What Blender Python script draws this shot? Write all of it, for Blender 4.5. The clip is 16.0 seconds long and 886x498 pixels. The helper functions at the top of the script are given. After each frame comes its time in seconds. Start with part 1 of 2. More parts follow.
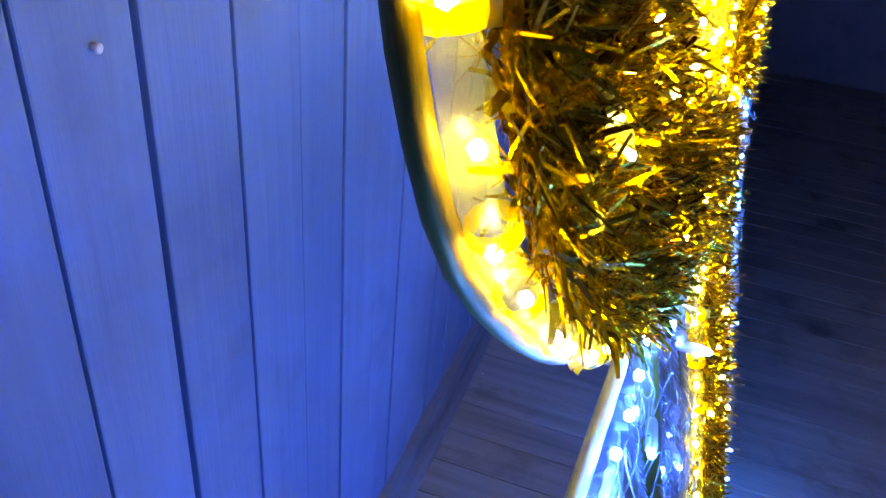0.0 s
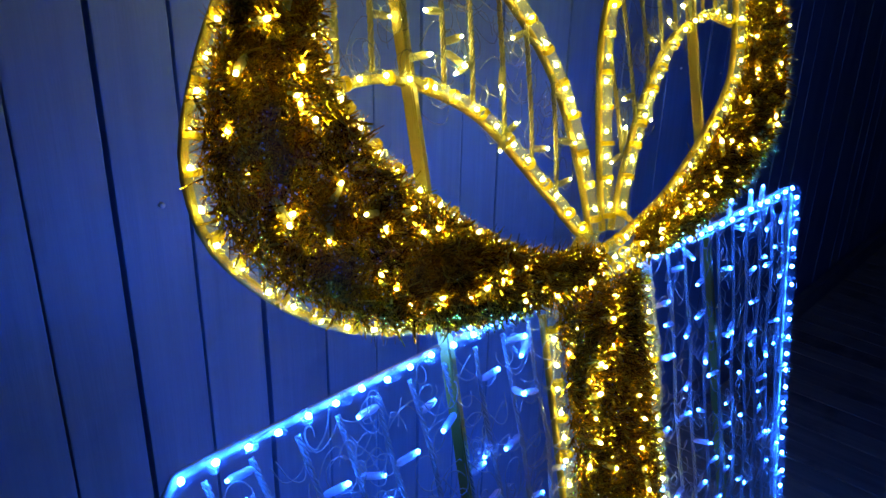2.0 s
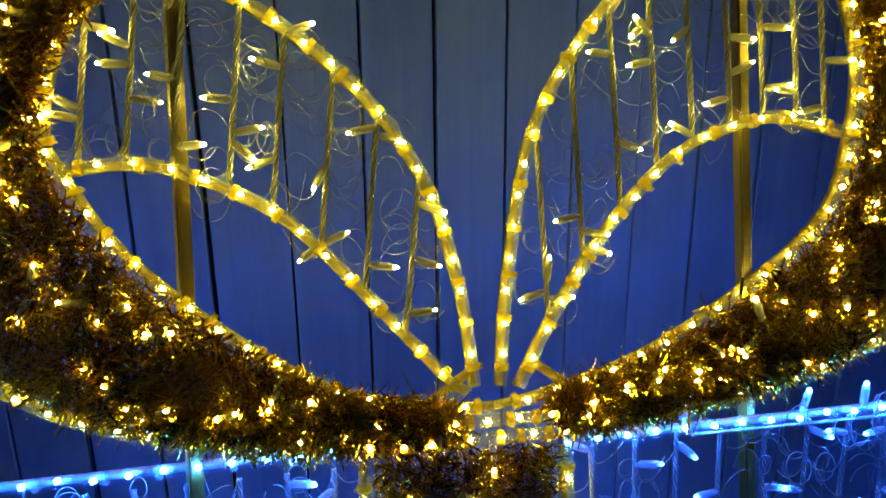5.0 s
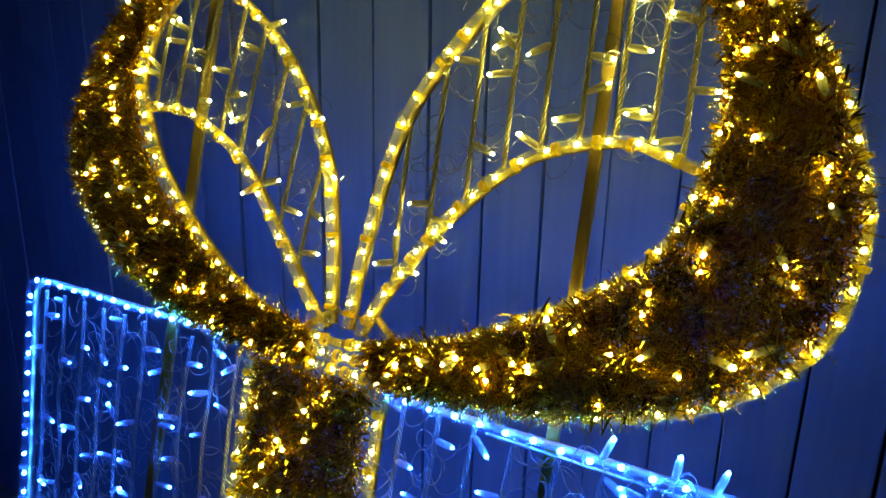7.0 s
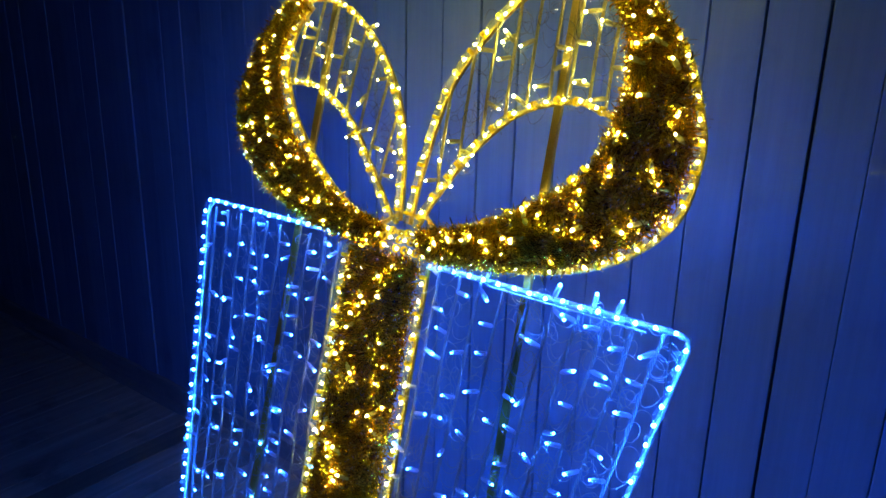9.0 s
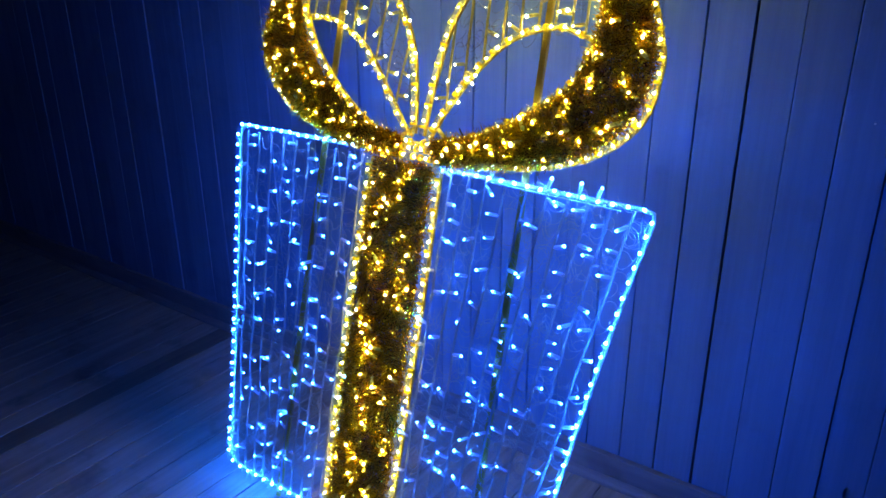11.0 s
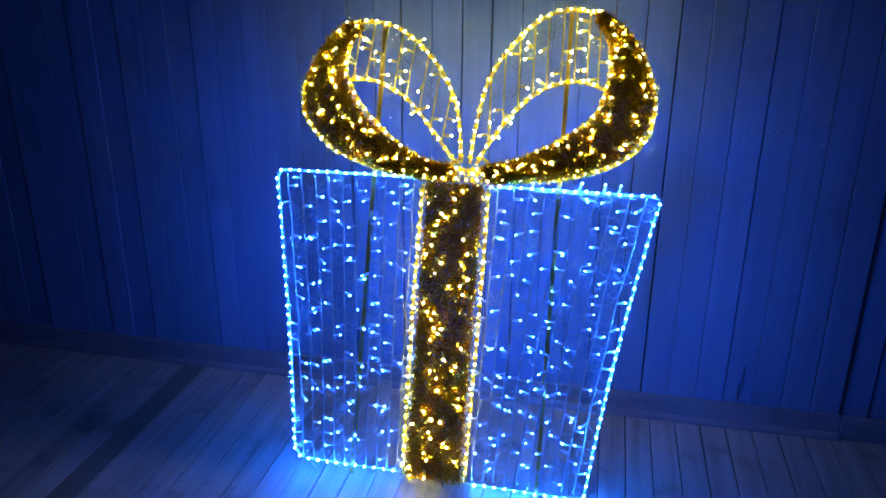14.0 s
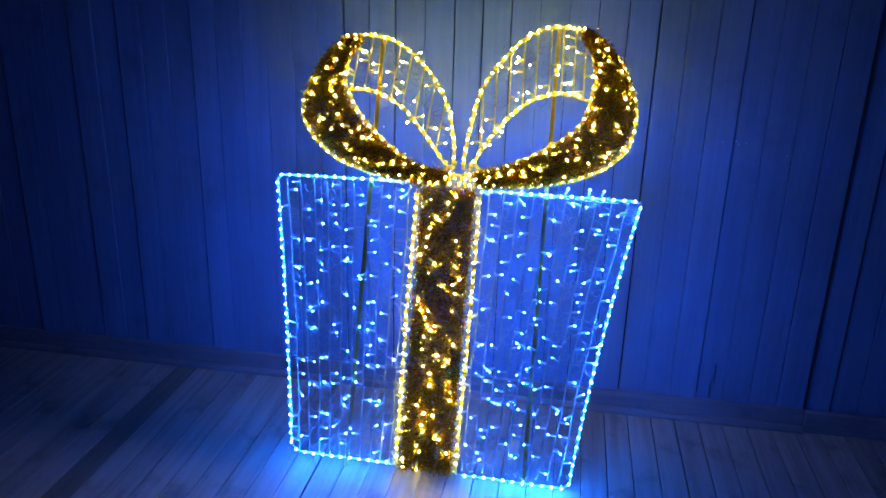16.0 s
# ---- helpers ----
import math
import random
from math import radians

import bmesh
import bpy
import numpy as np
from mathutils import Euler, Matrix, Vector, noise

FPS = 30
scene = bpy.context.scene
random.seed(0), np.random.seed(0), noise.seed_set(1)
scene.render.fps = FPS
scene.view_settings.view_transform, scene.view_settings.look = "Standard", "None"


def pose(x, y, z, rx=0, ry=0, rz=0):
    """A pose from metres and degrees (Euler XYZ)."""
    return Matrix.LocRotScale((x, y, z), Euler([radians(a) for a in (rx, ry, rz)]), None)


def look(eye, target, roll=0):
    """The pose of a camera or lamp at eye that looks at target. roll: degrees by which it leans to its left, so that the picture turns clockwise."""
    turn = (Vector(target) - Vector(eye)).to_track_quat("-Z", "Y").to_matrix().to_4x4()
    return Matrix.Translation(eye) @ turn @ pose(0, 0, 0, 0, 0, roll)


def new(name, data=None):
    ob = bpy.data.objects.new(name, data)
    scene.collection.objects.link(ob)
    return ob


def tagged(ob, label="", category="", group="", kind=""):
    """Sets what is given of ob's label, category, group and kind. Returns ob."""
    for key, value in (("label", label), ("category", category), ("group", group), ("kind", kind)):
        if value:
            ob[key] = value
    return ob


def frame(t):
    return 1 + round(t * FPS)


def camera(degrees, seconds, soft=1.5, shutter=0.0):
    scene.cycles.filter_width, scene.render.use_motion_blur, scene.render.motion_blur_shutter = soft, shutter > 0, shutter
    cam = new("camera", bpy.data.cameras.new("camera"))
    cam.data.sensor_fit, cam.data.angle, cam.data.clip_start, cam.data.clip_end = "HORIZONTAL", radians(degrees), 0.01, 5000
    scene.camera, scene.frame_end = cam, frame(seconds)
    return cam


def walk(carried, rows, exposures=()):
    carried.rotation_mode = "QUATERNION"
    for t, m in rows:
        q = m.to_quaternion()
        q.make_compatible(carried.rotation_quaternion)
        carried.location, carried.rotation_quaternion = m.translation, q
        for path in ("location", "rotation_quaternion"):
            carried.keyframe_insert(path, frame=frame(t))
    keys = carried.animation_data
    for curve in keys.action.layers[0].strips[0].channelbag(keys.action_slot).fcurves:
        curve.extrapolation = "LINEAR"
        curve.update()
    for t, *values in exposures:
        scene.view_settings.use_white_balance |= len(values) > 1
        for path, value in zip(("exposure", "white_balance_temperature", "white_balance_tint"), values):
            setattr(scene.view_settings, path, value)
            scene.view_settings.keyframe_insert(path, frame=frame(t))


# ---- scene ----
cam = camera(58.7, 16.0)
PATH = [
    (0, (-0.729, -0.341, 1.257), (0.879, 0.137, 0.169), 5.5),
    (0.5, (-0.754, -0.469, 1.305), (0.785, 0.302, 0.286), 3.8),
    (1, (-0.78, -0.603, 1.334), (0.672, 0.403, 0.397), 2.3),
    (1.5, (-0.856, -0.762, 1.366), (0.538, 0.394, 0.517), 1.5),
    (2, (-0.882, -0.865, 1.401), (0.477, 0.388, 0.637), 1.3),
    (2.5, (-0.859, -0.944, 1.43), (0.429, 0.414, 0.725), 1.1),
    (3, (-0.776, -1.031, 1.432), (0.43, 0.426, 0.781), 0.9),
    (3.5, (-0.692, -1.11, 1.425), (0.401, 0.45, 0.816), 0.6),
    (4, (-0.564, -1.091, 1.412), (0.382, 0.573, 0.83), 0.2),
    (4.2, (-0.484, -1.06, 1.4), (0.371, 0.653, 0.823), -0.1),
    (6.5, (0.299, -1.074, 1.422), (-0.353, 0.708, 0.791), 0.4),
    (7, (0.52, -1.089, 1.415), (-0.388, 0.588, 0.811), 1.4),
    (7.5, (0.661, -1.137, 1.429), (-0.395, 0.447, 0.816), 1.3),
    (8, (0.744, -1.289, 1.441), (-0.342, 0.276, 0.833), 0.9),
    (8.5, (0.831, -1.408, 1.447), (-0.279, 0.142, 0.843), 0.8),
    (9, (0.92, -1.468, 1.435), (-0.231, 0.052, 0.83), 1.3),
    (9.5, (1.014, -1.532, 1.44), (-0.15, -0.036, 0.802), 1.1),
    (10, (1.082, -1.551, 1.422), (-0.104, -0.091, 0.742), 0.8),
    (12.3, (0.929, -2.249, 1.588), (0.162, -0.599, 0.756), -0.9),
    (12.5, (0.899, -2.315, 1.596), (0.174, -0.637, 0.785), -0.8),
    (13, (0.7, -2.465, 1.609), (0.103, -0.716, 0.843), -0.4),
    (13.5, (0.503, -2.593, 1.619), (0.032, -0.794, 0.884), 0.1),
    (14, (0.395, -2.689, 1.634), (0.015, -0.856, 0.929), 0.5),
    (14.5, (0.34, -2.726, 1.624), (0.029, -0.873, 0.939), 1.1),
    (15, (0.327, -2.773, 1.632), (0.039, -0.914, 0.952), 1.6),
    (15.5, (0.332, -2.843, 1.632), (0.041, -0.979, 0.967), 1.7),
    (16, (0.329, -2.855, 1.629), (0.036, -0.99, 0.969), 1.7),
]
EXPOSURES = [(0, 1.2, 8800, 10), (0.5, 0.6, 8000, 10), (1.0, 0.0, 7200, 10), (1.5, -0.1, 6600, 10), (3.0, -0.1, 6600, 10), (4.2, -0.25, 6700, 10), (6.5, -0.6, 6700, 10), (7, -0.4, 6700, 10), (8, -0.05, 6500, 10), (9.5, 0.4, 6500, 10), (12.5, 0.95, 6500, 10), (16, 1.2, 6500, 10)]
walk(cam, [(t, look(eye, target, roll)) for t, eye, target, roll in PATH], EXPOSURES)

# ---------------------------------------------------------------- light
world = bpy.data.worlds.new("night")
scene.world = world
world.use_nodes = True
world.node_tree.nodes["Background"].inputs[0].default_value = (0.55, 0.65, 1.0, 1)
world.node_tree.nodes["Background"].inputs[1].default_value = 0.002
scene.view_settings.exposure = 0.0

BLUE_LIGHT = (0.014, 0.132, 1.0)
GOLD_LIGHT = (0.90, 0.85, 0.21)
ROPE_BLUE, STRING_BLUE = 640.0, 170.0
ROPE_GOLD, STRING_GOLD = 85.0, 270.0


# ---------------------------------------------------------------- materials
def material(name):
    m = bpy.data.materials.new(name)
    m.use_nodes = True
    t = m.node_tree
    return m, t, t.nodes["Principled BSDF"], t.nodes["Material Output"]


def node(t, kind, **values):
    n = t.nodes.new(kind)
    for key, value in values.items():
        n.inputs[key].default_value = value
    return n


def ramp(t, source, stops):
    n = t.nodes.new("ShaderNodeValToRGB")
    while len(n.color_ramp.elements) < len(stops):
        n.color_ramp.elements.new(0.5)
    for e, (place, colour) in zip(n.color_ramp.elements, stops):
        e.position, e.color = place, (*colour, 1)
    t.links.new(source, n.inputs[0])
    return n


def mix(t, kind, factor, a, b):
    n = t.nodes.new("ShaderNodeMix")
    n.data_type, n.blend_type = "RGBA", kind
    if isinstance(factor, float):
        n.inputs[0].default_value = factor
    else:
        t.links.new(factor, n.inputs[0])
    for socket, value in ((n.inputs[6], a), (n.inputs[7], b)):
        if isinstance(value, tuple):
            socket.default_value = (*value, 1)
        else:
            t.links.new(value, socket)
    return n.outputs[2]


def wood(name, low, high, stretch, rough, dark=(0.02, 0.018, 0.016), stain=0.35, bump=0.25):
    """Painted or bare boards: streaks along the grain, blotches, and a tone for each board."""
    m, t, p, _ = material(name)
    place = t.nodes.new("ShaderNodeTexCoord")
    info = t.nodes.new("ShaderNodeObjectInfo")
    shift = t.nodes.new("ShaderNodeVectorMath")
    shift.operation = "MULTIPLY_ADD"
    t.links.new(info.outputs["Random"], shift.inputs[0])
    shift.inputs[1].default_value = (37, 61, 23)
    t.links.new(place.outputs["Object"], shift.inputs[2])
    scale = t.nodes.new("ShaderNodeMapping")
    scale.inputs["Scale"].default_value = stretch
    t.links.new(shift.outputs[0], scale.inputs[0])
    grain = node(t, "ShaderNodeTexNoise", Scale=1.0, Detail=7.0, Roughness=0.65)
    t.links.new(scale.outputs[0], grain.inputs["Vector"])
    blotch = node(t, "ShaderNodeTexNoise", Scale=4.5, Detail=5.0, Roughness=0.6)
    t.links.new(shift.outputs[0], blotch.inputs["Vector"])
    base = ramp(t, grain.outputs[0], ((0.3, low), (0.7, high))).outputs[0]
    tone = ramp(t, info.outputs["Random"], ((0.0, (0.82, 0.82, 0.84)), (1.0, (1.0, 1.0, 1.0)))).outputs[0]
    base = mix(t, "MULTIPLY", 1.0, base, tone)
    spots = ramp(t, blotch.outputs[0], ((0.56, (0, 0, 0)), (0.74, (stain, stain, stain)))).outputs[0]
    base = mix(t, "MIX", spots, base, dark)
    t.links.new(base, p.inputs["Base Color"])
    gloss = ramp(t, blotch.outputs[0], ((0.3, (rough - 0.1,) * 3), (0.7, (rough + 0.12,) * 3)))
    t.links.new(gloss.outputs[0], p.inputs["Roughness"])
    relief = node(t, "ShaderNodeBump", Strength=bump, Distance=0.003)
    t.links.new(grain.outputs[0], relief.inputs["Height"])
    t.links.new(relief.outputs[0], p.inputs["Normal"])
    return m


WALL_PAINT = wood("painted wall boards", (0.09, 0.155, 0.26), (0.125, 0.205, 0.33), (38, 38, 1.6), 0.5, (0.055, 0.075, 0.11), 0.45, 0.4)
TRIM_PAINT = wood("painted skirting", (0.13, 0.13, 0.15), (0.20, 0.195, 0.21), (2, 30, 30), 0.5, (0.06, 0.06, 0.065), 0.5, 0.3)
FLOOR_WOOD = wood("worn floor boards", (0.20, 0.17, 0.145), (0.34, 0.295, 0.255), (34, 1.5, 34), 0.5, (0.05, 0.042, 0.036), 0.75, 0.35)
DARK_WOOD = wood("dark floor board", (0.10, 0.085, 0.065), (0.18, 0.15, 0.115), (34, 1.5, 34), 0.5, (0.17, 0.15, 0.13), 0.8, 0.35)
# for the added walls and ceiling; its grey sets how much light bounces back
ENCLOSURE_PAINT = wood("added enclosure paint", (0.22, 0.22, 0.25), (0.28, 0.28, 0.31), (3, 3, 1), 0.7, (0.05, 0.05, 0.055), 0.3, 0.1)
GAP_DARK = wood("dark gaps", (0.012, 0.012, 0.014), (0.02, 0.02, 0.022), (8, 8, 8), 0.9, (0.01, 0.01, 0.01), 0.3, 0.1)


def glow(name, colour, power):
    m, t, p, out = material(name)
    e = node(t, "ShaderNodeEmission", Color=(*colour, 1), Strength=power)
    t.links.new(e.outputs[0], out.inputs[0])
    return m


def clear(name, colour, see, gloss=0.12, rough=0.25, milk=0.3):
    """Clear or milky plastic: partly see-through, passing on the light of what glows inside it."""
    m, t, p, out = material(name)
    wave = node(t, "ShaderNodeTexNoise", Scale=160.0, Detail=3.0)
    tint = ramp(t, wave.outputs[0], ((0.3, tuple(0.75 * c for c in colour)), (0.7, colour))).outputs[0]
    thin = node(t, "ShaderNodeBsdfTranslucent")
    face = node(t, "ShaderNodeBsdfDiffuse")
    shine = node(t, "ShaderNodeBsdfGlossy", Roughness=rough)
    empty = node(t, "ShaderNodeBsdfTransparent")
    t.links.new(tint, thin.inputs[0])
    t.links.new(tint, face.inputs[0])
    a = node(t, "ShaderNodeMixShader", Fac=milk)
    b = node(t, "ShaderNodeMixShader", Fac=gloss)
    c = node(t, "ShaderNodeMixShader", Fac=see)
    for n, first, second in ((a, thin, face), (b, a, shine), (c, b, empty)):
        t.links.new(first.outputs[0], n.inputs[1])
        t.links.new(second.outputs[0], n.inputs[2])
    t.links.new(c.outputs[0], out.inputs[0])
    return m


def metal(name, colour, rough, metallic=1.0, spread=0.3, pieces=((0.0, (0.55, 0.5, 0.4)), (1.0, (1.0, 1.0, 1.0)))):
    m, t, p, _ = material(name)
    n = node(t, "ShaderNodeTexNoise", Scale=60.0, Detail=4.0)
    isle = t.nodes.new("ShaderNodeNewGeometry")
    one = ramp(t, n.outputs[0], ((0.3, tuple(c * (1 - spread) for c in colour)), (0.7, colour))).outputs[0]
    two = ramp(t, isle.outputs["Random Per Island"], pieces).outputs[0]
    t.links.new(mix(t, "MULTIPLY", 1.0, one, two), p.inputs["Base Color"])
    p.inputs["Metallic"].default_value, p.inputs["Roughness"].default_value = metallic, rough
    return m


BLUE_GLOW = glow("cool rope diode", BLUE_LIGHT, ROPE_BLUE)
GOLD_GLOW = glow("warm rope diode", GOLD_LIGHT, ROPE_GOLD)
BLUE_TIP = glow("cool string diode", BLUE_LIGHT, STRING_BLUE)
GOLD_TIP = glow("warm string diode", GOLD_LIGHT, STRING_GOLD)
BLUE_TUBE = clear("clear rope tube", (0.50, 0.52, 0.70), 0.965, 0.35, 0.2)
GOLD_TUBE = clear("amber rope tube", (0.82, 0.73, 0.12), 0.78, 0.2, 0.2)
TIE = clear("amber cable tie", (0.80, 0.58, 0.02), 0.3)
CLEAR_TIE = clear("clear cable tie", (0.5, 0.5, 0.65), 0.85)
LED_BODY = clear("milky diode holder", (0.74, 0.68, 0.84), 0.32, 0.15, 0.25, 0.5)
GOLD_BODY = clear("yellow diode holder", (0.52, 0.47, 0.17), 0.3, 0.15, 0.25, 0.7)
WIRE = clear("clear lead", (0.70, 0.74, 0.78), 0.5, 0.25, 0.15, 0.8)
GOLD_WIRE = clear("yellow twisted lead", (0.58, 0.50, 0.16), 0.2, 0.15, 0.25, 0.85)
CLEAR_GOLD = clear("yellow thin lead", (0.62, 0.58, 0.34), 0.6, 0.45, 0.12, 0.6)
# needles range from dark to bright: glints and shaded folds put into the foil colour
TINSEL = metal("gold tinsel", (1.0, 0.71, 0.06), 0.25, 0.96, 0.25, ((0.0, (0.3, 0.28, 0.22)), (0.35, (0.65, 0.6, 0.5)), (0.65, (1.0, 0.96, 0.9)), (1.0, (1.0, 1.0, 1.0))))
POST_PAINT = metal("gold painted steel", (0.46, 0.33, 0.05), 0.45, 0.3)
FRAME_PAINT = metal("white painted steel rod", (0.45, 0.45, 0.42), 0.5, 0.2)


# ---------------------------------------------------------------- mesh helpers
def part(name, bm, mat, parent=None, label=""):
    """Links a bmesh, or a mesh, as one object under a thing or a part."""
    if isinstance(bm, bmesh.types.BMesh):
        mesh = bpy.data.meshes.new(name)
        bm.to_mesh(mesh)
        bm.free()
    else:
        mesh = bm
    if mat and not mesh.materials:
        mesh.materials.append(mat)
    ob = new(name, mesh)
    ob.parent = parent
    return tagged(ob, label)


def box_mesh(name, size, bevel, mat):
    bm = bmesh.new()
    bmesh.ops.create_cube(bm, size=1.0, matrix=Matrix.Diagonal((*size, 1)))
    if bevel:
        bmesh.ops.bevel(bm, geom=bm.edges[:], offset=bevel, segments=2, affect="EDGES", profile=0.6)
    mesh = bpy.data.meshes.new(name)
    bm.to_mesh(mesh)
    bm.free()
    mesh.materials.append(mat)
    return mesh


def put_box(name, low, high, mat, parent=None, bevel=0.0, label=""):
    low, high = Vector(low), Vector(high)
    ob = part(name, box_mesh(name, high - low, bevel, mat), mat, parent, label)
    ob.location = (low + high) / 2
    return ob


def spline(points, step):
    """A smooth line through points (x, y, z), as evenly spaced places."""
    p = [Vector(q) for q in points]
    p = [2 * p[0] - p[1]] + p + [2 * p[-1] - p[-2]]
    fine = []
    for i in range(1, len(p) - 2):
        a, b, c, d = p[i - 1:i + 3]
        for k in range(16):
            s = k / 16
            fine.append(0.5 * (2 * b + (c - a) * s + (2 * a - 5 * b + 4 * c - d) * s * s + (3 * b - a - 3 * c + d) * s ** 3))
    fine.append(p[-2])
    return even(fine, step)


def even(line, step):
    at = [0.0]
    for a, b in zip(line, line[1:]):
        at.append(at[-1] + (b - a).length)
    count = max(2, round(at[-1] / step) + 1)
    out, j = [], 0
    for i in range(count):
        s = at[-1] * i / (count - 1)
        while j < len(at) - 2 and at[j + 1] < s:
            j += 1
        f = (s - at[j]) / max(at[j + 1] - at[j], 1e-9)
        out.append(line[j].lerp(line[j + 1], f))
    return out


def tube_data(line, radius, sides, verts, faces, caps=True):
    """Adds a tube along line to the lists verts and faces."""
    start = len(verts)
    for i, q in enumerate(line):
        way = (line[min(i + 1, len(line) - 1)] - line[max(i - 1, 0)]).normalized()
        side = way.cross(Vector((0, 1, 0)))
        if side.length < 0.05:
            side = way.cross(Vector((1, 0, 0)))
        side.normalize()
        other = way.cross(side)
        r = radius[i] if isinstance(radius, list) else radius
        for k in range(sides):
            a = 2 * math.pi * k / sides
            verts.append(q + r * (math.cos(a) * side + math.sin(a) * other))
    for i in range(len(line) - 1):
        for k in range(sides):
            a, b = start + i * sides + k, start + i * sides + (k + 1) % sides
            faces.append((a, b, b + sides, a + sides))
    if caps:
        faces.append(tuple(start + k for k in reversed(range(sides))))
        end = start + (len(line) - 1) * sides
        faces.append(tuple(end + k for k in range(sides)))


def mesh_of(name, verts, faces, mat, smooth=True):
    mesh = bpy.data.meshes.new(name)
    mesh.from_pydata([tuple(v) for v in verts], [], faces)
    mesh.materials.append(mat)
    if smooth:
        mesh.polygons.foreach_set("use_smooth", [True] * len(mesh.polygons))
    return mesh


def tube(name, line, radius, sides, mat, parent, label=""):
    verts, faces = [], []
    tube_data(line, radius, sides, verts, faces)
    return part(name, mesh_of(name, verts, faces, mat), mat, parent, label)


# ---------------------------------------------------------------- the room
floor = tagged(new("floor"), "worn grey-brown wooden floor boards running to the wall", "floor", kind="structure")
wall_north = tagged(new("wall_north"), "pale painted vertical wooden wall boards with dark gaps", "wall", kind="structure")
baseboard = tagged(new("baseboard"), "painted wooden skirting boards along the board wall", "baseboard", kind="structure")
put_box("wall_backing", (-4.6, 0.03, -0.1), (3.4, 0.16, 2.55), GAP_DARK, wall_north)
put_box("subfloor", (-4.6, -3.6, -0.2), (3.4, 0.03, -0.03), GAP_DARK, floor)
# added enclosure: invented side walls, rear wall and ceiling that control bounced light
tagged(put_box("wall_west", (-4.72, -3.6, -0.2), (-4.6, 0.16, 2.55), ENCLOSURE_PAINT), "added dark side wall that sets the bounced light", "wall", kind="structure")
tagged(put_box("wall_east", (3.4, -3.6, -0.2), (3.52, 0.16, 2.55), ENCLOSURE_PAINT), "added dark side wall that sets the bounced light", "wall", kind="structure")
tagged(put_box("wall_south", (-4.72, -3.72, -0.2), (3.52, -3.6, 2.55), ENCLOSURE_PAINT), "added dark rear wall behind the camera for bounced light", "wall", kind="structure")
tagged(put_box("ceiling", (-4.72, -3.72, 2.55), (3.52, 0.16, 2.65), ENCLOSURE_PAINT), "added dark ceiling out of view for bounced light", "ceiling", kind="structure")

# skirting: two lengths that meet with a small step, and a quarter-round strip at its foot
JOINT = 1.305
put_box("skirting_board", (-4.6, -0.016, 0.0), (JOINT - 0.001, 0.004, 0.088), TRIM_PAINT, baseboard, 0.003)
put_box("skirting_board", (JOINT + 0.001, -0.024, 0.0), (3.4, 0.004, 0.086), TRIM_PAINT, baseboard, 0.003)


def quarter_round(x0, x1, y, radius):
    bm = bmesh.new()
    ring = [(0.0, 0.0)] + [(-radius * math.cos(a), radius * math.sin(a)) for a in (0, 0.4, 0.8, 1.2, math.pi / 2)]
    ends = [[bm.verts.new((x, y + dy, z)) for dy, z in ring] for x in (x0, x1)]
    n = len(ring)
    for k in range(n):
        bm.faces.new((ends[0][k], ends[0][(k + 1) % n], ends[1][(k + 1) % n], ends[1][k]))
    bm.faces.new(ends[0][::-1])
    bm.faces.new(ends[1])
    bmesh.ops.recalc_face_normals(bm, faces=bm.faces[:])
    return part("quarter_round", bm, TRIM_PAINT, baseboard)


quarter_round(-4.6, JOINT, -0.016, 0.022)

# ---------------------------------------------------------------- the light sculpture
LEAN_BACK = 13.4
gift = tagged(new("gift_light_sculpture"), "flat gift box in blue-white rope lights with gold tinsel bow", "light sculpture")
gift.matrix_world = pose(0, -0.606, 0, -LEAN_BACK, 0, 0)


def on(u, v, w=0.0):
    """A place on the sculpture: u across, v up, w towards the viewer. Its top is twisted a little against its foot."""
    return Vector((u, -w - (-0.01 + 0.06 * min(1.0, max(0.0, v))) * u, v))


def bulb_mesh(name, mat, long=0.0062, radius=0.0027):
    bm = bmesh.new()
    bmesh.ops.create_icosphere(bm, subdivisions=1, radius=1.0, matrix=Matrix.Diagonal((radius, radius, long / 2, 1)))
    mesh = bpy.data.meshes.new(name)
    bm.to_mesh(mesh)
    bm.free()
    mesh.materials.append(mat)
    mesh.polygons.foreach_set("use_smooth", [True] * len(mesh.polygons))
    return mesh


BULB_BLUE = bulb_mesh("rope_diode_blue", BLUE_GLOW, 0.0075, 0.0033)
BULB_GOLD = bulb_mesh("rope_diode_gold", GOLD_GLOW)


def band_mesh(name, mat, radius, wide):
    verts, faces = [], []
    tube_data([Vector((0, 0, -wide / 2)), Vector((0, 0, wide / 2))], radius, 10, verts, faces, False)
    tube_data([Vector((0, 0, wide / 2)), Vector((0, 0, -wide / 2))], radius + 0.0012, 10, verts, faces, False)
    verts += [Vector((radius, -0.002, -wide / 2)), Vector((radius + 0.004, -0.002, -wide / 2)), Vector((radius + 0.004, 0.002, wide / 2)), Vector((radius, 0.002, wide / 2))]
    n = len(verts)
    faces.append((n - 4, n - 3, n - 2, n - 1))
    return mesh_of(name, verts, faces, mat)


ROPE = 0.0064
TIE_GOLD = band_mesh("tie", TIE, ROPE + 0.0003, 0.006)
TIE_BLUE = band_mesh("tie", CLEAR_TIE, ROPE + 0.0003, 0.005)


def along(a, b):
    return (b - a).to_track_quat("Z", "Y").to_matrix().to_4x4()


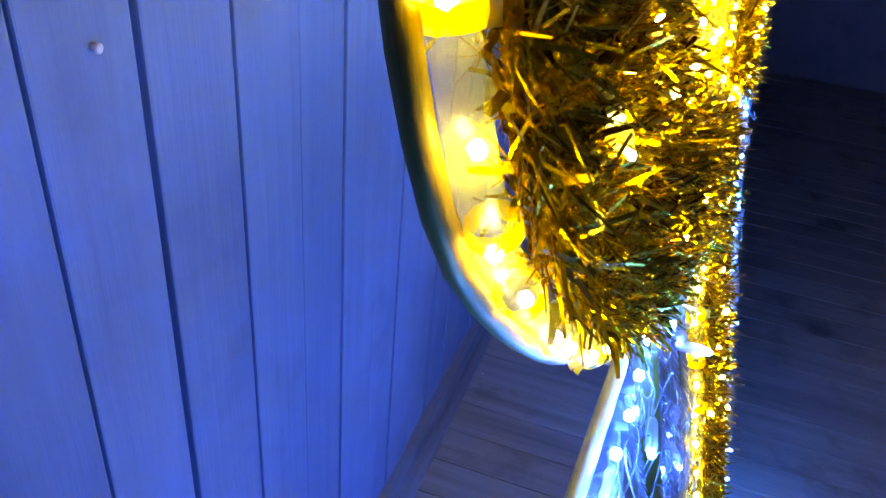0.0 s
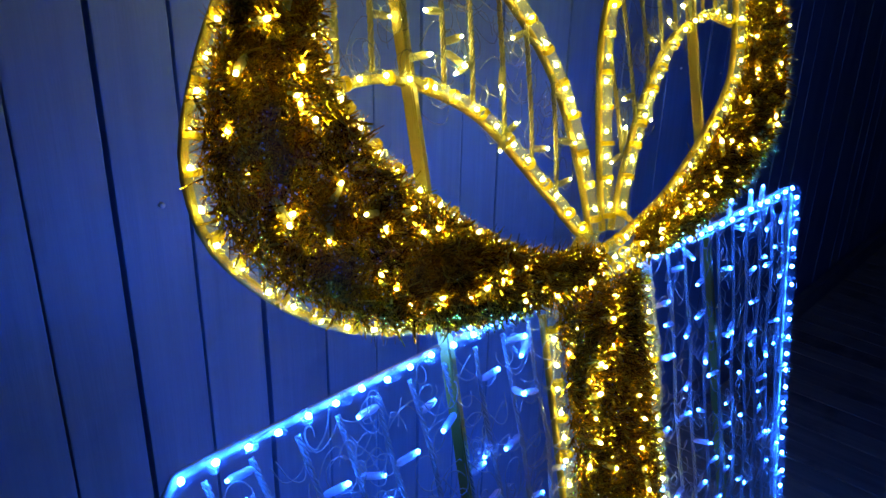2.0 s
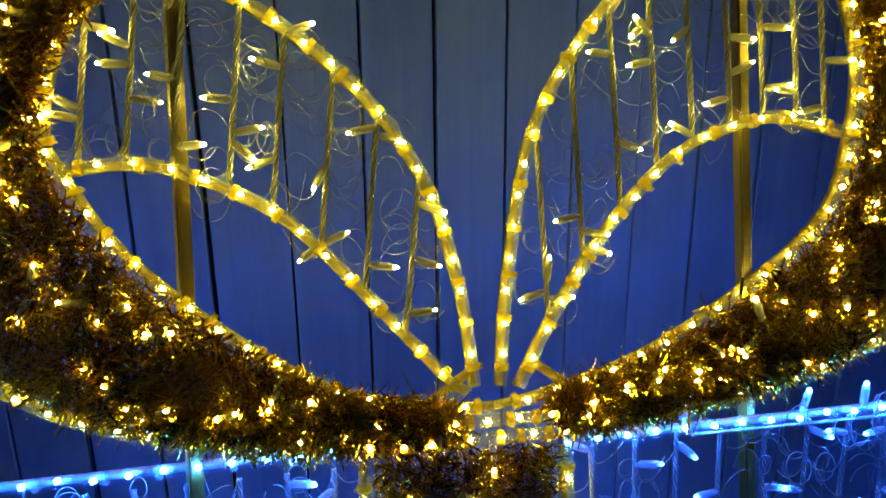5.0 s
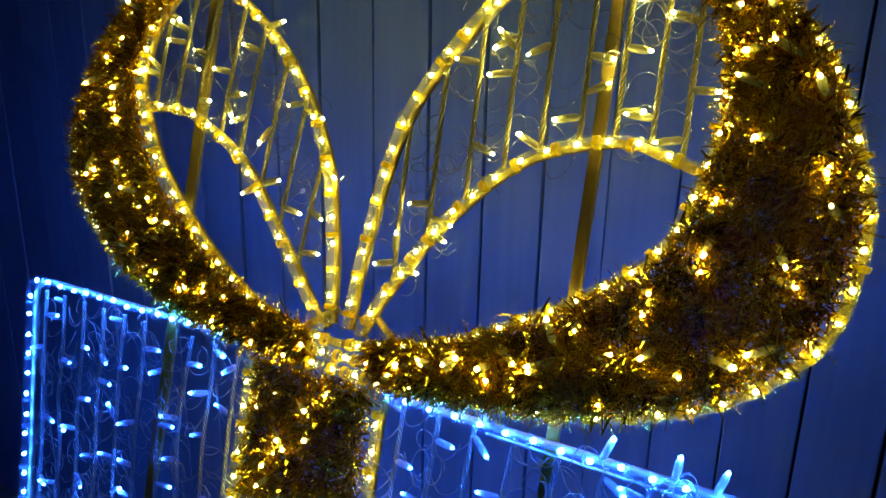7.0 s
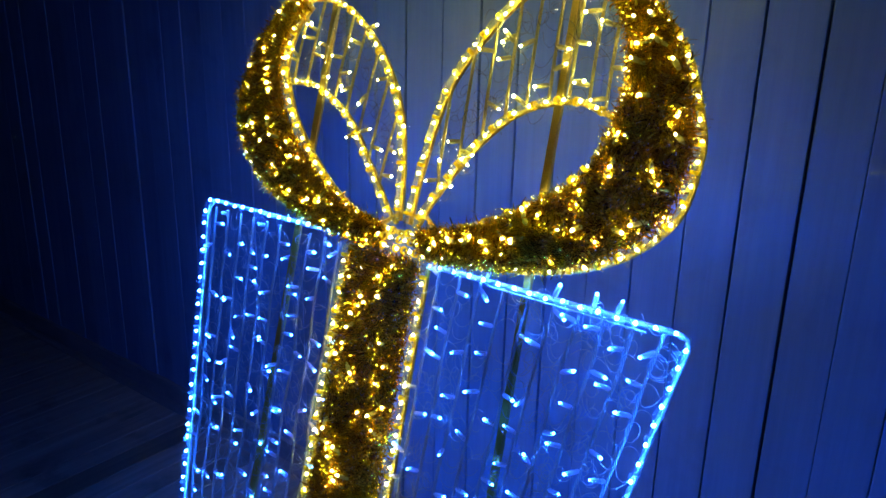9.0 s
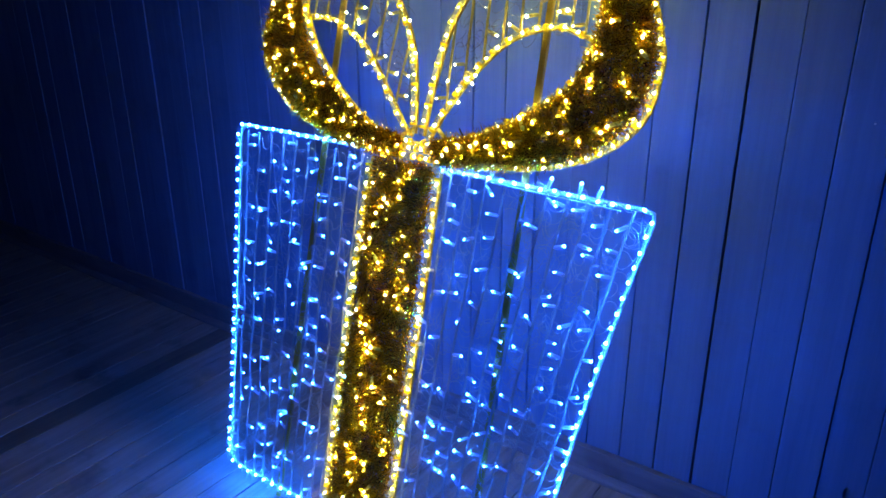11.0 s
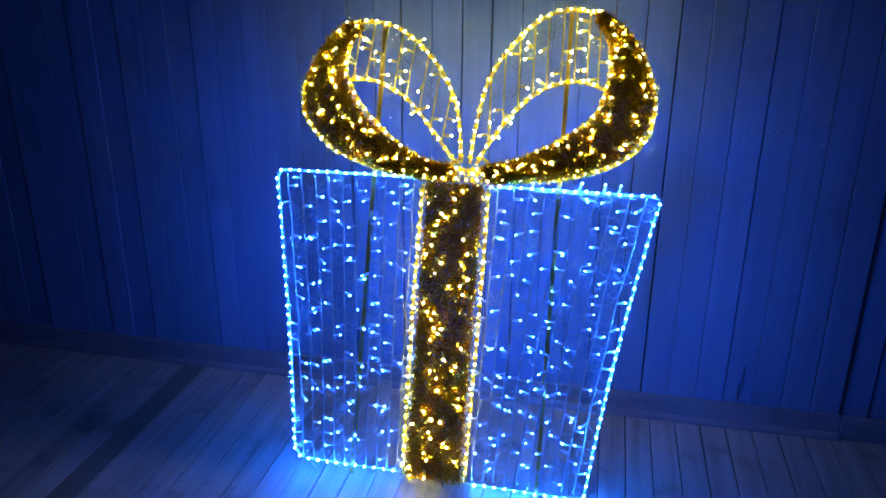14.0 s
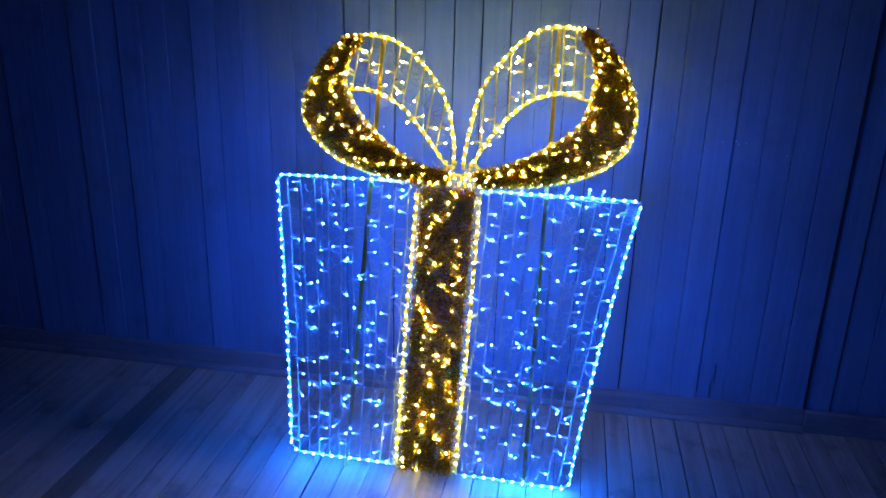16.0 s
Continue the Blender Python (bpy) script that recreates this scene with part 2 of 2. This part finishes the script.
def rope_light(name, line, gold, label, ties=0.055, rod=True):
    """A clear tube with a diode about every three centimetres, strapped to a thin steel rod behind it."""
    line = even(line, 0.011)
    rope = tube(name, line, ROPE, 12, GOLD_TUBE if gold else BLUE_TUBE, gift, label)
    places = even(line, 0.0325)
    rng = random.Random(name)
    for i, q in enumerate(places):
        if 0 < i < len(places) - 1 or len(places) < 8:
            b = part("diode", BULB_GOLD if gold else BULB_BLUE, None, rope)
            j = min(i, len(places) - 2)
            b.matrix_local = Matrix.Translation(q + Vector((0, rng.uniform(-0.002, 0.0015), rng.uniform(-0.002, 0.002)))) @ along(places[j], places[j + 1])
    straps = even(line, ties)
    for a, b in zip(straps, straps[1:]):
        s = part("tie", TIE_GOLD if gold else TIE_BLUE, None, rope)
        s.matrix_local = Matrix.Translation(a.lerp(b, rng.uniform(0.3, 0.7))) @ along(a, b) @ pose(0, 0, 0, 0, 0, rng.uniform(0, 360))
    if rod:
        tube("frame_rod", [q + Vector((0, 0.0125, -0.002)) for q in line[::2] + line[-1:]], 0.005, 8, FRAME_PAINT if not gold else POST_PAINT, gift)
    return rope


# outline of the box, clockwise from the rib's left edge
BOX_TL, BOX_TR, BOX_BR, BOX_BL = (-0.652, 1.000), (0.571, 0.992), (0.418, 0.020), (-0.541, 0.042)


def corner(p, q, r, radius, steps=5):
    """Places that round the corner q between p and r."""
    p, q, r = Vector(p), Vector(q), Vector(r)
    a, b = q + (p - q).normalized() * radius, q + (r - q).normalized() * radius
    out = []
    for i in range(steps + 1):
        s = i / steps
        out.append(tuple(a * (1 - s) ** 2 + q * 2 * s * (1 - s) + b * s * s))
    return out


def box_line(points):
    return [on(u, v) for u, v in points]


def drawn_in(top, foot, sag, steps=8):
    """Places between two corners of the box, on an edge that is drawn in a little towards the middle."""
    out = []
    for i in range(1, steps):
        s = 0.04 + 0.92 * i / steps
        out.append((top[0] + (foot[0] - top[0]) * s + sag * 4 * s * (1 - s), top[1] + (foot[1] - top[1]) * s))
    return out


RIB_L, RIB_R = (-0.152, -0.168), (0.058, 0.038)
rope_light("rope_light", box_line([(-0.150, 1.004)] + corner((0, 1), BOX_TL, BOX_BL, 0.03) + drawn_in(BOX_TL, BOX_BL, 0.008) + corner(BOX_TL, BOX_BL, BOX_BR, 0.04) + [(RIB_L[1], 0.036)]), False, "clear rope light with blue-white diodes")
rope_light("rope_light", box_line([(0.060, 0.990)] + corner((0, 0.99), BOX_TR, BOX_BR, 0.018) + drawn_in(BOX_TR, BOX_BR, -0.013) + corner(BOX_TR, BOX_BR, BOX_BL, 0.02) + [(RIB_R[1], 0.026)]), False, "clear rope light with blue-white diodes")
rope_light("rope_light", [on(RIB_L[0], 0.985, 0.004), on(-0.163, 0.6, 0.004), on(RIB_L[1], 0.03, 0.004)], True, "amber rope light with warm diodes")
rope_light("rope_light", [on(RIB_R[0], 0.985, 0.004), on(0.053, 0.6, 0.004), on(RIB_R[1], 0.03, 0.004)], True, "amber rope light with warm diodes")

# the bow: each loop has an outer edge, the inner edge of its tinsel face and the lower edge of its open back
L_OUT = [(-0.034, 1.058), (-0.045, 1.163), (-0.075, 1.271), (-0.143, 1.371), (-0.242, 1.451), (-0.332, 1.477), (-0.413, 1.464), (-0.488, 1.406), (-0.547, 1.308), (-0.566, 1.238), (-0.546, 1.163), (-0.451, 1.074), (-0.299, 1.023), (-0.162, 1.008), (-0.06, 1.006)]
L_IN = [(-0.368, 1.460), (-0.406, 1.412), (-0.425, 1.335), (-0.413, 1.296), (-0.359, 1.211), (-0.256, 1.118), (-0.155, 1.059), (-0.059, 1.039), (-0.014, 1.036)]
L_LOW = [(-0.413, 1.297), (-0.364, 1.300), (-0.315, 1.293), (-0.215, 1.242), (-0.123, 1.141), (-0.061, 1.067), (-0.041, 1.053)]
R_OUT = [(-0.007, 1.056), (0.004, 1.157), (0.035, 1.303), (0.092, 1.401), (0.175, 1.486), (0.261, 1.520), (0.350, 1.509), (0.413, 1.472), (0.480, 1.402), (0.523, 1.300), (0.530, 1.250), (0.513, 1.157), (0.438, 1.082), (0.327, 1.037), (0.185, 1.014), (0.06, 1.005)]
R_IN = [(0.361, 1.487), (0.385, 1.435), (0.397, 1.364), (0.386, 1.290), (0.357, 1.213), (0.274, 1.146), (0.143, 1.075), (0.035, 1.044), (-0.014, 1.036)]
R_LOW = [(0.382, 1.296), (0.340, 1.309), (0.296, 1.316), (0.200, 1.288), (0.115, 1.212), (0.048, 1.118), (0.012, 1.053)]


def bow_line(points, w=0.0, step=0.011):
    return spline([on(u, v, w) for u, v in points], step)


for points, w in ((L_OUT, 0.0), (L_IN, 0.005), (L_LOW, 0.0), (R_OUT, 0.0), (R_IN, 0.005), (R_LOW, 0.0)):
    rope_light("rope_light", bow_line(points, w), True, "amber rope light with warm diodes", 0.045)
for v, w in ((1.025, 0.016), (1.006, 0.012)):
    rope_light("rope_light", [on(-0.145 if v < 1.01 else -0.06, v, w), on(0.055 if v < 1.01 else 0.04, v, w)], True, "amber rope light with warm diodes", 0.03, False)


# steel posts behind the box and the bow
def post(foot, head, top):
    a, z = on(foot, 0.006, -0.014), on(head, top, -0.014)
    bm = bmesh.new()
    bmesh.ops.create_cube(bm, size=1.0, matrix=Matrix.Diagonal((0.013, 0.014, (z - a).length, 1)))
    bmesh.ops.bevel(bm, geom=bm.edges[:], offset=0.0015, segments=2, affect="EDGES")
    ob = part("post", bm, POST_PAINT, gift, "gold painted square steel post")
    ob.matrix_local = Matrix.Translation((a + z) / 2) @ (z - a).to_track_quat("Z", "Y").to_matrix().to_4x4()
    return ob


post(-0.345, -0.302, 1.468)
post(0.270, 0.272, 1.512)
for u0, u1 in ((-0.075, -0.03), (0.07, 0.03)):
    tube("brace", [on(u0, 1.045, -0.012), on(u1, 1.075, -0.012)], 0.005, 6, POST_PAINT, gift)


# ---------------------------------------------------------------- tinsel
def blend(a, b, s, t):
    """Between two lines: s along them, t across."""
    i = s * (len(a) - 1)
    j = s * (len(b) - 1)
    pa = a[int(i)].lerp(a[min(int(i) + 1, len(a) - 1)], i % 1)
    pb = b[int(j)].lerp(b[min(int(j) + 1, len(b) - 1)], j % 1)
    return pa.lerp(pb, t)


def tinsel(name, a, b, cores, per_metre, seed, label):
    """Garlands of tinsel laid side by side between two lines: short foil needles round each core."""
    rng = np.random.default_rng(seed)
    verts, faces = [], []
    for c in range(cores):
        t = 0.06 + 0.88 * (c + 0.5) / cores
        line = even([blend(a, b, s, t) for s in np.linspace(0, 1, 80)], 0.004)
        length = 0.004 * (len(line) - 1)
        for _ in range(int(per_metre * length)):
            f = rng.uniform(0, len(line) - 1.001)
            q = line[int(f)].lerp(line[int(f) + 1], f % 1)
            q = q + Vector((rng.normal(0, 0.006), rng.normal(-0.006, 0.004), rng.normal(0, 0.006)))
            d = Vector(rng.normal(0, 1, 3))
            d.y = -abs(d.y) * 0.75 if rng.random() < 0.8 else d.y * 0.5
            d.normalize()
            reach = rng.uniform(0.008, 0.022)
            wide = rng.uniform(0.0009, 0.0017) if rng.random() < 0.15 else rng.uniform(0.0003, 0.0008)
            side = d.cross(Vector(rng.normal(0, 1, 3))).normalized() * wide
            bend = Vector(rng.normal(0, 1, 3)) * 0.0035
            mid, tip = q + d * reach * 0.55 + bend * 0.4, q + d * reach + bend
            n = len(verts)
            verts += [q - side, q + side, mid + side, mid - side, tip + side * 0.7, tip - side * 0.7]
            faces += [(n, n + 1, n + 2, n + 3), (n + 3, n + 2, n + 4, n + 5)]
    ob = part(name, mesh_of(name, verts, faces, TINSEL, False), TINSEL, gift, label)
    return tagged(ob, kind="stuff")


l_face = bow_line(L_OUT[6:])
l_edge = bow_line(L_IN[:8], 0.006)
r_face = bow_line(R_OUT[6:])
r_edge = bow_line(R_IN[:8], 0.006)
tinsel("tinsel", l_face, l_edge, 8, 7000, 1, "dark gold tinsel garland filling the bow loop")
tinsel("tinsel", r_face, r_edge, 8, 7000, 2, "dark gold tinsel garland filling the bow loop")
rib_a = even([on(RIB_L[0] + 0.004, 0.99, -0.002), on(RIB_L[1] + 0.004, 0.03, -0.002)], 0.01)
rib_b = even([on(RIB_R[0] - 0.004, 0.99, -0.002), on(RIB_R[1] - 0.004, 0.03, -0.002)], 0.01)
tinsel("tinsel", rib_a, rib_b, 9, 6500, 3, "dark gold tinsel garland filling the ribbon")


# ---------------------------------------------------------------- light strings
def holder_mesh(name, mat):
    """A diode holder about three centimetres long, along +z, with its lead end at the origin."""
    verts, faces = [], []
    ring = [(0.0, 0.0014), (0.003, 0.0028), (0.006, 0.0042), (0.022, 0.0042), (0.0255, 0.0034), (0.0265, 0.0026)]
    tube_data([Vector((0, 0, z)) for z, _ in ring], [r for _, r in ring], 8, verts, faces)
    return mesh_of(name, verts, faces, mat)


HOLDER_BLUE = holder_mesh("holder", LED_BODY)
HOLDER_GOLD = holder_mesh("holder", GOLD_BODY)
TIP_BLUE = bulb_mesh("tip_blue", BLUE_TIP, 0.0075, 0.0027)
TIP_GOLD = bulb_mesh("tip_gold", GOLD_TIP, 0.006, 0.0019)


def led(string, place, way, gold):
    h = part("led", HOLDER_GOLD if gold else HOLDER_BLUE, None, string)
    m = Matrix.Translation(place) @ way.to_track_quat("Z", "Y").to_matrix().to_4x4()
    h.matrix_local = m
    tip = part("bulb", TIP_GOLD if gold else TIP_BLUE, None, string)
    size = 0.75 + 0.5 * ((place.x * 91.7 + place.z * 57.3) % 1.0)
    tip.matrix_local = m @ Matrix.Translation((0, 0, 0.0285 if gold else 0.0272)) @ Matrix.Diagonal((size, size, size, 1))


def twisted(name, line, mat, parent, label=""):
    """Two leads twisted round each other."""
    line = even(line, 0.004)
    verts, faces = [], []
    for k in (0, 2.1, 4.2):
        strand = [q + Vector((math.cos(k + i * 1.05), math.sin(k + i * 1.05), 0)) * 0.0019 for i, q in enumerate(line)]
        tube_data(strand, 0.0016, 5, verts, faces)
    return part(name, mesh_of(name, verts, faces, mat), mat, parent, label)


def loops(name, spots, mat, seed, reach, count, thick=0.0007):
    """Thin clear lead between the strings: slack links across, and coils left hanging on them."""
    rng = random.Random(seed)
    verts, faces = [], []
    for k in range(count):
        q = rng.choice(spots)
        if k % 3 == 0:
            r, wide, start = rng.uniform(0.009, 0.019), rng.uniform(0.6, 1.1), rng.uniform(0, 6.3)
            turn, tip = rng.uniform(4.2, 9.0), rng.uniform(-0.5, 0.5)
            c = q + Vector((rng.choice((-1, 1)) * r * wide, rng.uniform(-0.01, 0.004), rng.uniform(-0.01, 0.01)))
            line = []
            for i in range(15):
                a = start + turn * i / 14
                line.append(c + Vector((r * wide * math.cos(a), tip * r * math.sin(a) - 0.0006 * i, r * math.sin(a) * (1 + 0.02 * i))))
            tube_data(line, thick, 4, verts, faces, False)
            continue
        a = q + Vector((rng.uniform(-0.004, 0.004), 0.0, rng.uniform(-0.01, 0.01)))
        b = q + Vector((rng.choice((-1, 1)) * reach * rng.uniform(0.75, 1.05), rng.uniform(-0.006, 0.006), rng.uniform(-0.024, 0.024)))
        sag = Vector((0.0, rng.uniform(-0.012, 0.004), rng.choice((-1, -1, 1)) * rng.uniform(0.008, 0.026)))
        c, d = a.lerp(b, 0.28) + sag, a.lerp(b, 0.72) + sag * rng.uniform(0.7, 1.1)
        tube_data(spline([a, c, d, b], 0.006), thick, 4, verts, faces, False)
    ob = part(name, mesh_of(name, verts, faces, mat), mat, gift)
    return tagged(ob, "tangle of thin clear leads", kind="stuff")


def panel(left, right, columns, seed, per, sag):
    """A half of the box: hanging strings with diodes that stick out sideways."""
    rng = random.Random(seed)
    spots = []
    for c in range(columns):
        t = (c + 0.6) / (columns + 0.2)
        wander = [rng.uniform(-0.003, 0.003) for _ in range(4)]
        line = []
        for i in range(13):
            v = 0.985 - i * (0.985 - 0.04) / 12
            s = (0.985 - v) / 0.95
            u0 = left[0] + (left[1] - left[0]) * s
            u1 = right[0] + (right[1] - right[0]) * s
            draw = 4 * s * (1 - s) * (sag * t if sag < 0 else sag * (1 - t))
            line.append(on(u0 + (u1 - u0) * t + draw + wander[i % 4], v, -0.006 + 0.002 * (i % 3)))
        line = spline(line, 0.01)
        string = twisted("light_string", line, WIRE, gift, "clear twisted lead with blue-white diodes")
        spots += line
        at = rng.uniform(0.01, per)
        while at < 0.93:
            q = line[min(int(at / 0.01), len(line) - 1)]
            a = rng.choice((0, 180)) + rng.gauss(0, 17)
            forward = rng.uniform(-0.45, 0.15) if rng.random() > 0.05 else -2.5
            way = Vector((math.cos(radians(a)), forward, math.sin(radians(a)))).normalized()
            led(string, q, way, False)
            at += per * rng.uniform(0.55, 1.45)
    loops("lead_tangle", spots, WIRE, seed + 5, 0.042, 760)


panel((BOX_TL[0] + 0.01, BOX_BL[0] + 0.01), (RIB_L[0], RIB_L[1]), 10, 11, 0.082, 0.008)
panel((RIB_R[0], RIB_R[1]), (BOX_TR[0] - 0.01, BOX_BR[0] - 0.01), 10, 12, 0.082, -0.013)


stray = twisted("light_string", even([on(0.20, 0.982, -0.004), on(0.50, 0.980, -0.004)], 0.01), WIRE, gift, "clear lead with diodes standing over the edge")
for u, lean in ((0.19, 0.25), (0.33, 0.35), (0.405, 0.1), (0.445, 0.3)):
    led(stray, on(u, 0.990, -0.010), Vector((lean, -0.1, 1)).normalized(), False)


def height_at(line, u):
    for p, q in zip(line, line[1:]):
        if min(p.x, q.x) <= u <= max(p.x, q.x) and p.x != q.x:
            return p.lerp(q, (u - p.x) / (q.x - p.x)).z
    return None


def back_of_loop(top, low, columns, tilt, seed):
    """The open back of a bow loop: short twisted strings between two ropes, with diodes to their sides."""
    rng = random.Random(seed)
    spots = []
    for u in columns:
        z0, z1 = height_at(low, u), height_at(top, u + tilt)
        if z0 is None or z1 is None or z1 - z0 < 0.03:
            continue
        line = spline([on(u, z0 + 0.006, -0.008), on(u + tilt * 0.4, z0 * 0.6 + z1 * 0.4, -0.006), on(u + tilt, z1 - 0.006, -0.008)], 0.008)
        string = twisted("light_string", line, GOLD_WIRE, gift, "yellow twisted lead with warm diodes")
        spots += line
        for k in range(max(1, round((z1 - z0) / 0.062))):
            q = line[rng.randrange(len(line))]
            ang = rng.choice((0, 180)) + rng.gauss(0, 24)
            led(string, q, Vector((math.cos(radians(ang)), rng.uniform(-0.4, 0.1), math.sin(radians(ang)))).normalized(), True)
    loops("lead_tangle", spots, CLEAR_GOLD, seed + 3, 0.04, 130, 0.0006)


l_all, r_all = bow_line(L_OUT), bow_line(R_OUT)
l_top = [q for q in l_all[:len(l_all) // 2] if q.x > -0.42]
r_top = [q for q in r_all[:len(r_all) // 2 + 8] if q.x < 0.40]
back_of_loop(l_top, bow_line(L_LOW), (-0.398, -0.355, -0.312, -0.262, -0.222, -0.178, -0.138, -0.100), 0.022, 21)
back_of_loop(r_top, bow_line(R_LOW), (0.048, 0.088, 0.130, 0.172, 0.212, 0.254, 0.292, 0.330, 0.362), -0.004, 22)


def face_leds(a, b, count, seed, name):
    """Diodes that poke out of the tinsel, on a lead that runs behind it."""
    rng = random.Random(seed)
    line = even([blend(a, b, s, 0.5 + 0.3 * math.sin(s * 40)) + Vector((0, 0.004, 0)) for s in np.linspace(0.02, 0.98, 60)], 0.01)
    string = twisted(name, line, GOLD_WIRE, gift, "lead with warm diodes behind the tinsel")
    for i in range(count):
        s = (i + rng.uniform(0.1, 0.9)) / count
        q = blend(a, b, s, rng.uniform(0.12, 0.88))
        d = Vector((rng.gauss(0, 0.8), rng.uniform(-1.1, -0.1), rng.gauss(0, 0.6))).normalized()
        led(string, q + Vector((0, rng.uniform(-0.016, 0.003), 0)) - d * 0.012, d, True)


face_leds(l_face, l_edge, 44, 31, "light_string")
face_leds(r_face, r_edge, 46, 32, "light_string")
face_leds(rib_a, rib_b, 58, 33, "light_string")

# ---------------------------------------------------------------- boards, last
def nail(x, z, radius, mat):
    verts, faces = [], []
    tube_data([Vector((x, 0.004, z)), Vector((x, -0.0035, z)), Vector((x, -0.0042, z))], [radius, radius, radius * 0.6], 10, verts, faces)
    return part("nail", mesh_of("nail", verts, faces, mat), mat, wall_north)


def crack(x, z, tall, seed):
    """A short split along the grain, as a thin dark sliver."""
    rng = random.Random(seed)
    line = [Vector((x + rng.uniform(-0.0012, 0.0012), -0.0032, z + tall * i / 6)) for i in range(7)]
    verts, faces = [], []
    for i, q in enumerate(line):
        w = 0.0002 * math.sin(math.pi * (i + 0.3) / 6.6)
        verts += [q + Vector((-w, 0, 0)), q + Vector((w, 0, 0)), q + Vector((w, 0.006, 0)), q + Vector((-w, 0.006, 0))]
    for i in range(6):
        n = 4 * i
        faces += [(n, n + 1, n + 5, n + 4), (n + 1, n + 2, n + 6, n + 5), (n + 3, n, n + 4, n + 7)]
    return part("crack", mesh_of("crack", verts, faces, GAP_DARK, False), GAP_DARK, wall_north)


STEEL = metal("nail steel", (0.75, 0.75, 0.77), 0.4, 0.2)
for x, z in ((-0.451, 1.077), (-0.357, 1.083), (1.08, 1.064), (0.86, 1.10), (0.905, 1.105), (0.915, 1.095), (0.94, 1.10)):
    nail(x, z, 0.0035 if x < 0 else 0.0022, STEEL)
for x, z, tall in ((0.945, 0.1, 0.07), (0.955, 0.16, 0.08), (1.17, 0.35, 0.12)):
    crack(x, z, tall, x)

# joints between the wall boards lie 10 cm apart; some have opened wide
WIDE = {-5: 0.007, -4: 0.004, -3: 0.0065, -2: 0.003, -1: 0.004, 0: 0.005, 1: 0.0035, 4: 0.003, 5: 0.004, 6: 0.005, 8: 0.002, 9: 0.0022, 10: 0.0015, 11: 0.002, 13: 0.003}


def boards():
    rng = random.Random(5)
    shift = {-6: -0.003, -5: -0.006, -4: -0.011, -3: -0.014, -2: -0.005, 6: 0.004}
    for n in range(-46, 34):
        gap = WIDE.get(n, rng.choice((0.0012, 0.002, 0.003)))
        after = WIDE.get(n + 1, 0.002)
        ob = put_box("wall_board", (0.1 * n + gap / 2 - 0.002 + shift.get(n, 0.0), 0.0, 0.0), (0.1 * n + 0.098 - after / 2 + shift.get(n + 1, 0.0), 0.022, 2.55), WALL_PAINT, wall_north, 0.0022)
        ob.location.y += rng.uniform(-0.002, 0.003) + (0.012 if n >= 13 else 0.0)
        ob.rotation_euler = (0, radians(rng.uniform(-0.04, 0.04)), radians(rng.uniform(-0.8, 0.8)))


def floor_boards():
    rng = random.Random(6)
    for n in range(-44, 43):
        x = -0.534 + 0.0905 * n
        gap = rng.choice((0.002, 0.003, 0.0045))
        mat = DARK_WOOD if n == -8 else FLOOR_WOOD
        ob = put_box("floor_board", (x + gap / 2, -3.58, -0.028), (x + 0.0905 - gap / 2, 0.0, 0.0), mat, floor, 0.0015)
        ob.location.z += rng.uniform(-0.0018, 0.0)


boards()
floor_boards()


def paint_chip(x, y, seed):
    """A flake of old paint, thin and curled."""
    rng = random.Random(seed)
    bm = bmesh.new()
    ring = [bm.verts.new((0.003 * math.cos(a) * rng.uniform(0.6, 1.3), 0.003 * math.sin(a) * rng.uniform(0.6, 1.3), rng.uniform(0.0, 0.0012))) for a in (0, 1.2, 2.4, 3.6, 4.9)]
    face = bm.faces.new(ring)
    lifted = bmesh.ops.extrude_face_region(bm, geom=[face])
    bmesh.ops.translate(bm, vec=(0, 0, 0.0012), verts=[v for v in lifted["geom"] if isinstance(v, bmesh.types.BMVert)])
    ob = part("paint_chip", bm, STEEL)
    ob.location = (x, y, -0.0008)
    return tagged(ob, "small white paint chip on the floor boards", "paint chip", "paint chips by the skirting")


for k, (x, y) in enumerate(((0.66, -0.055), (0.965, -0.06), (1.09, -0.05), (1.19, -0.13), (0.72, -0.42))):
    paint_chip(x, y, k)
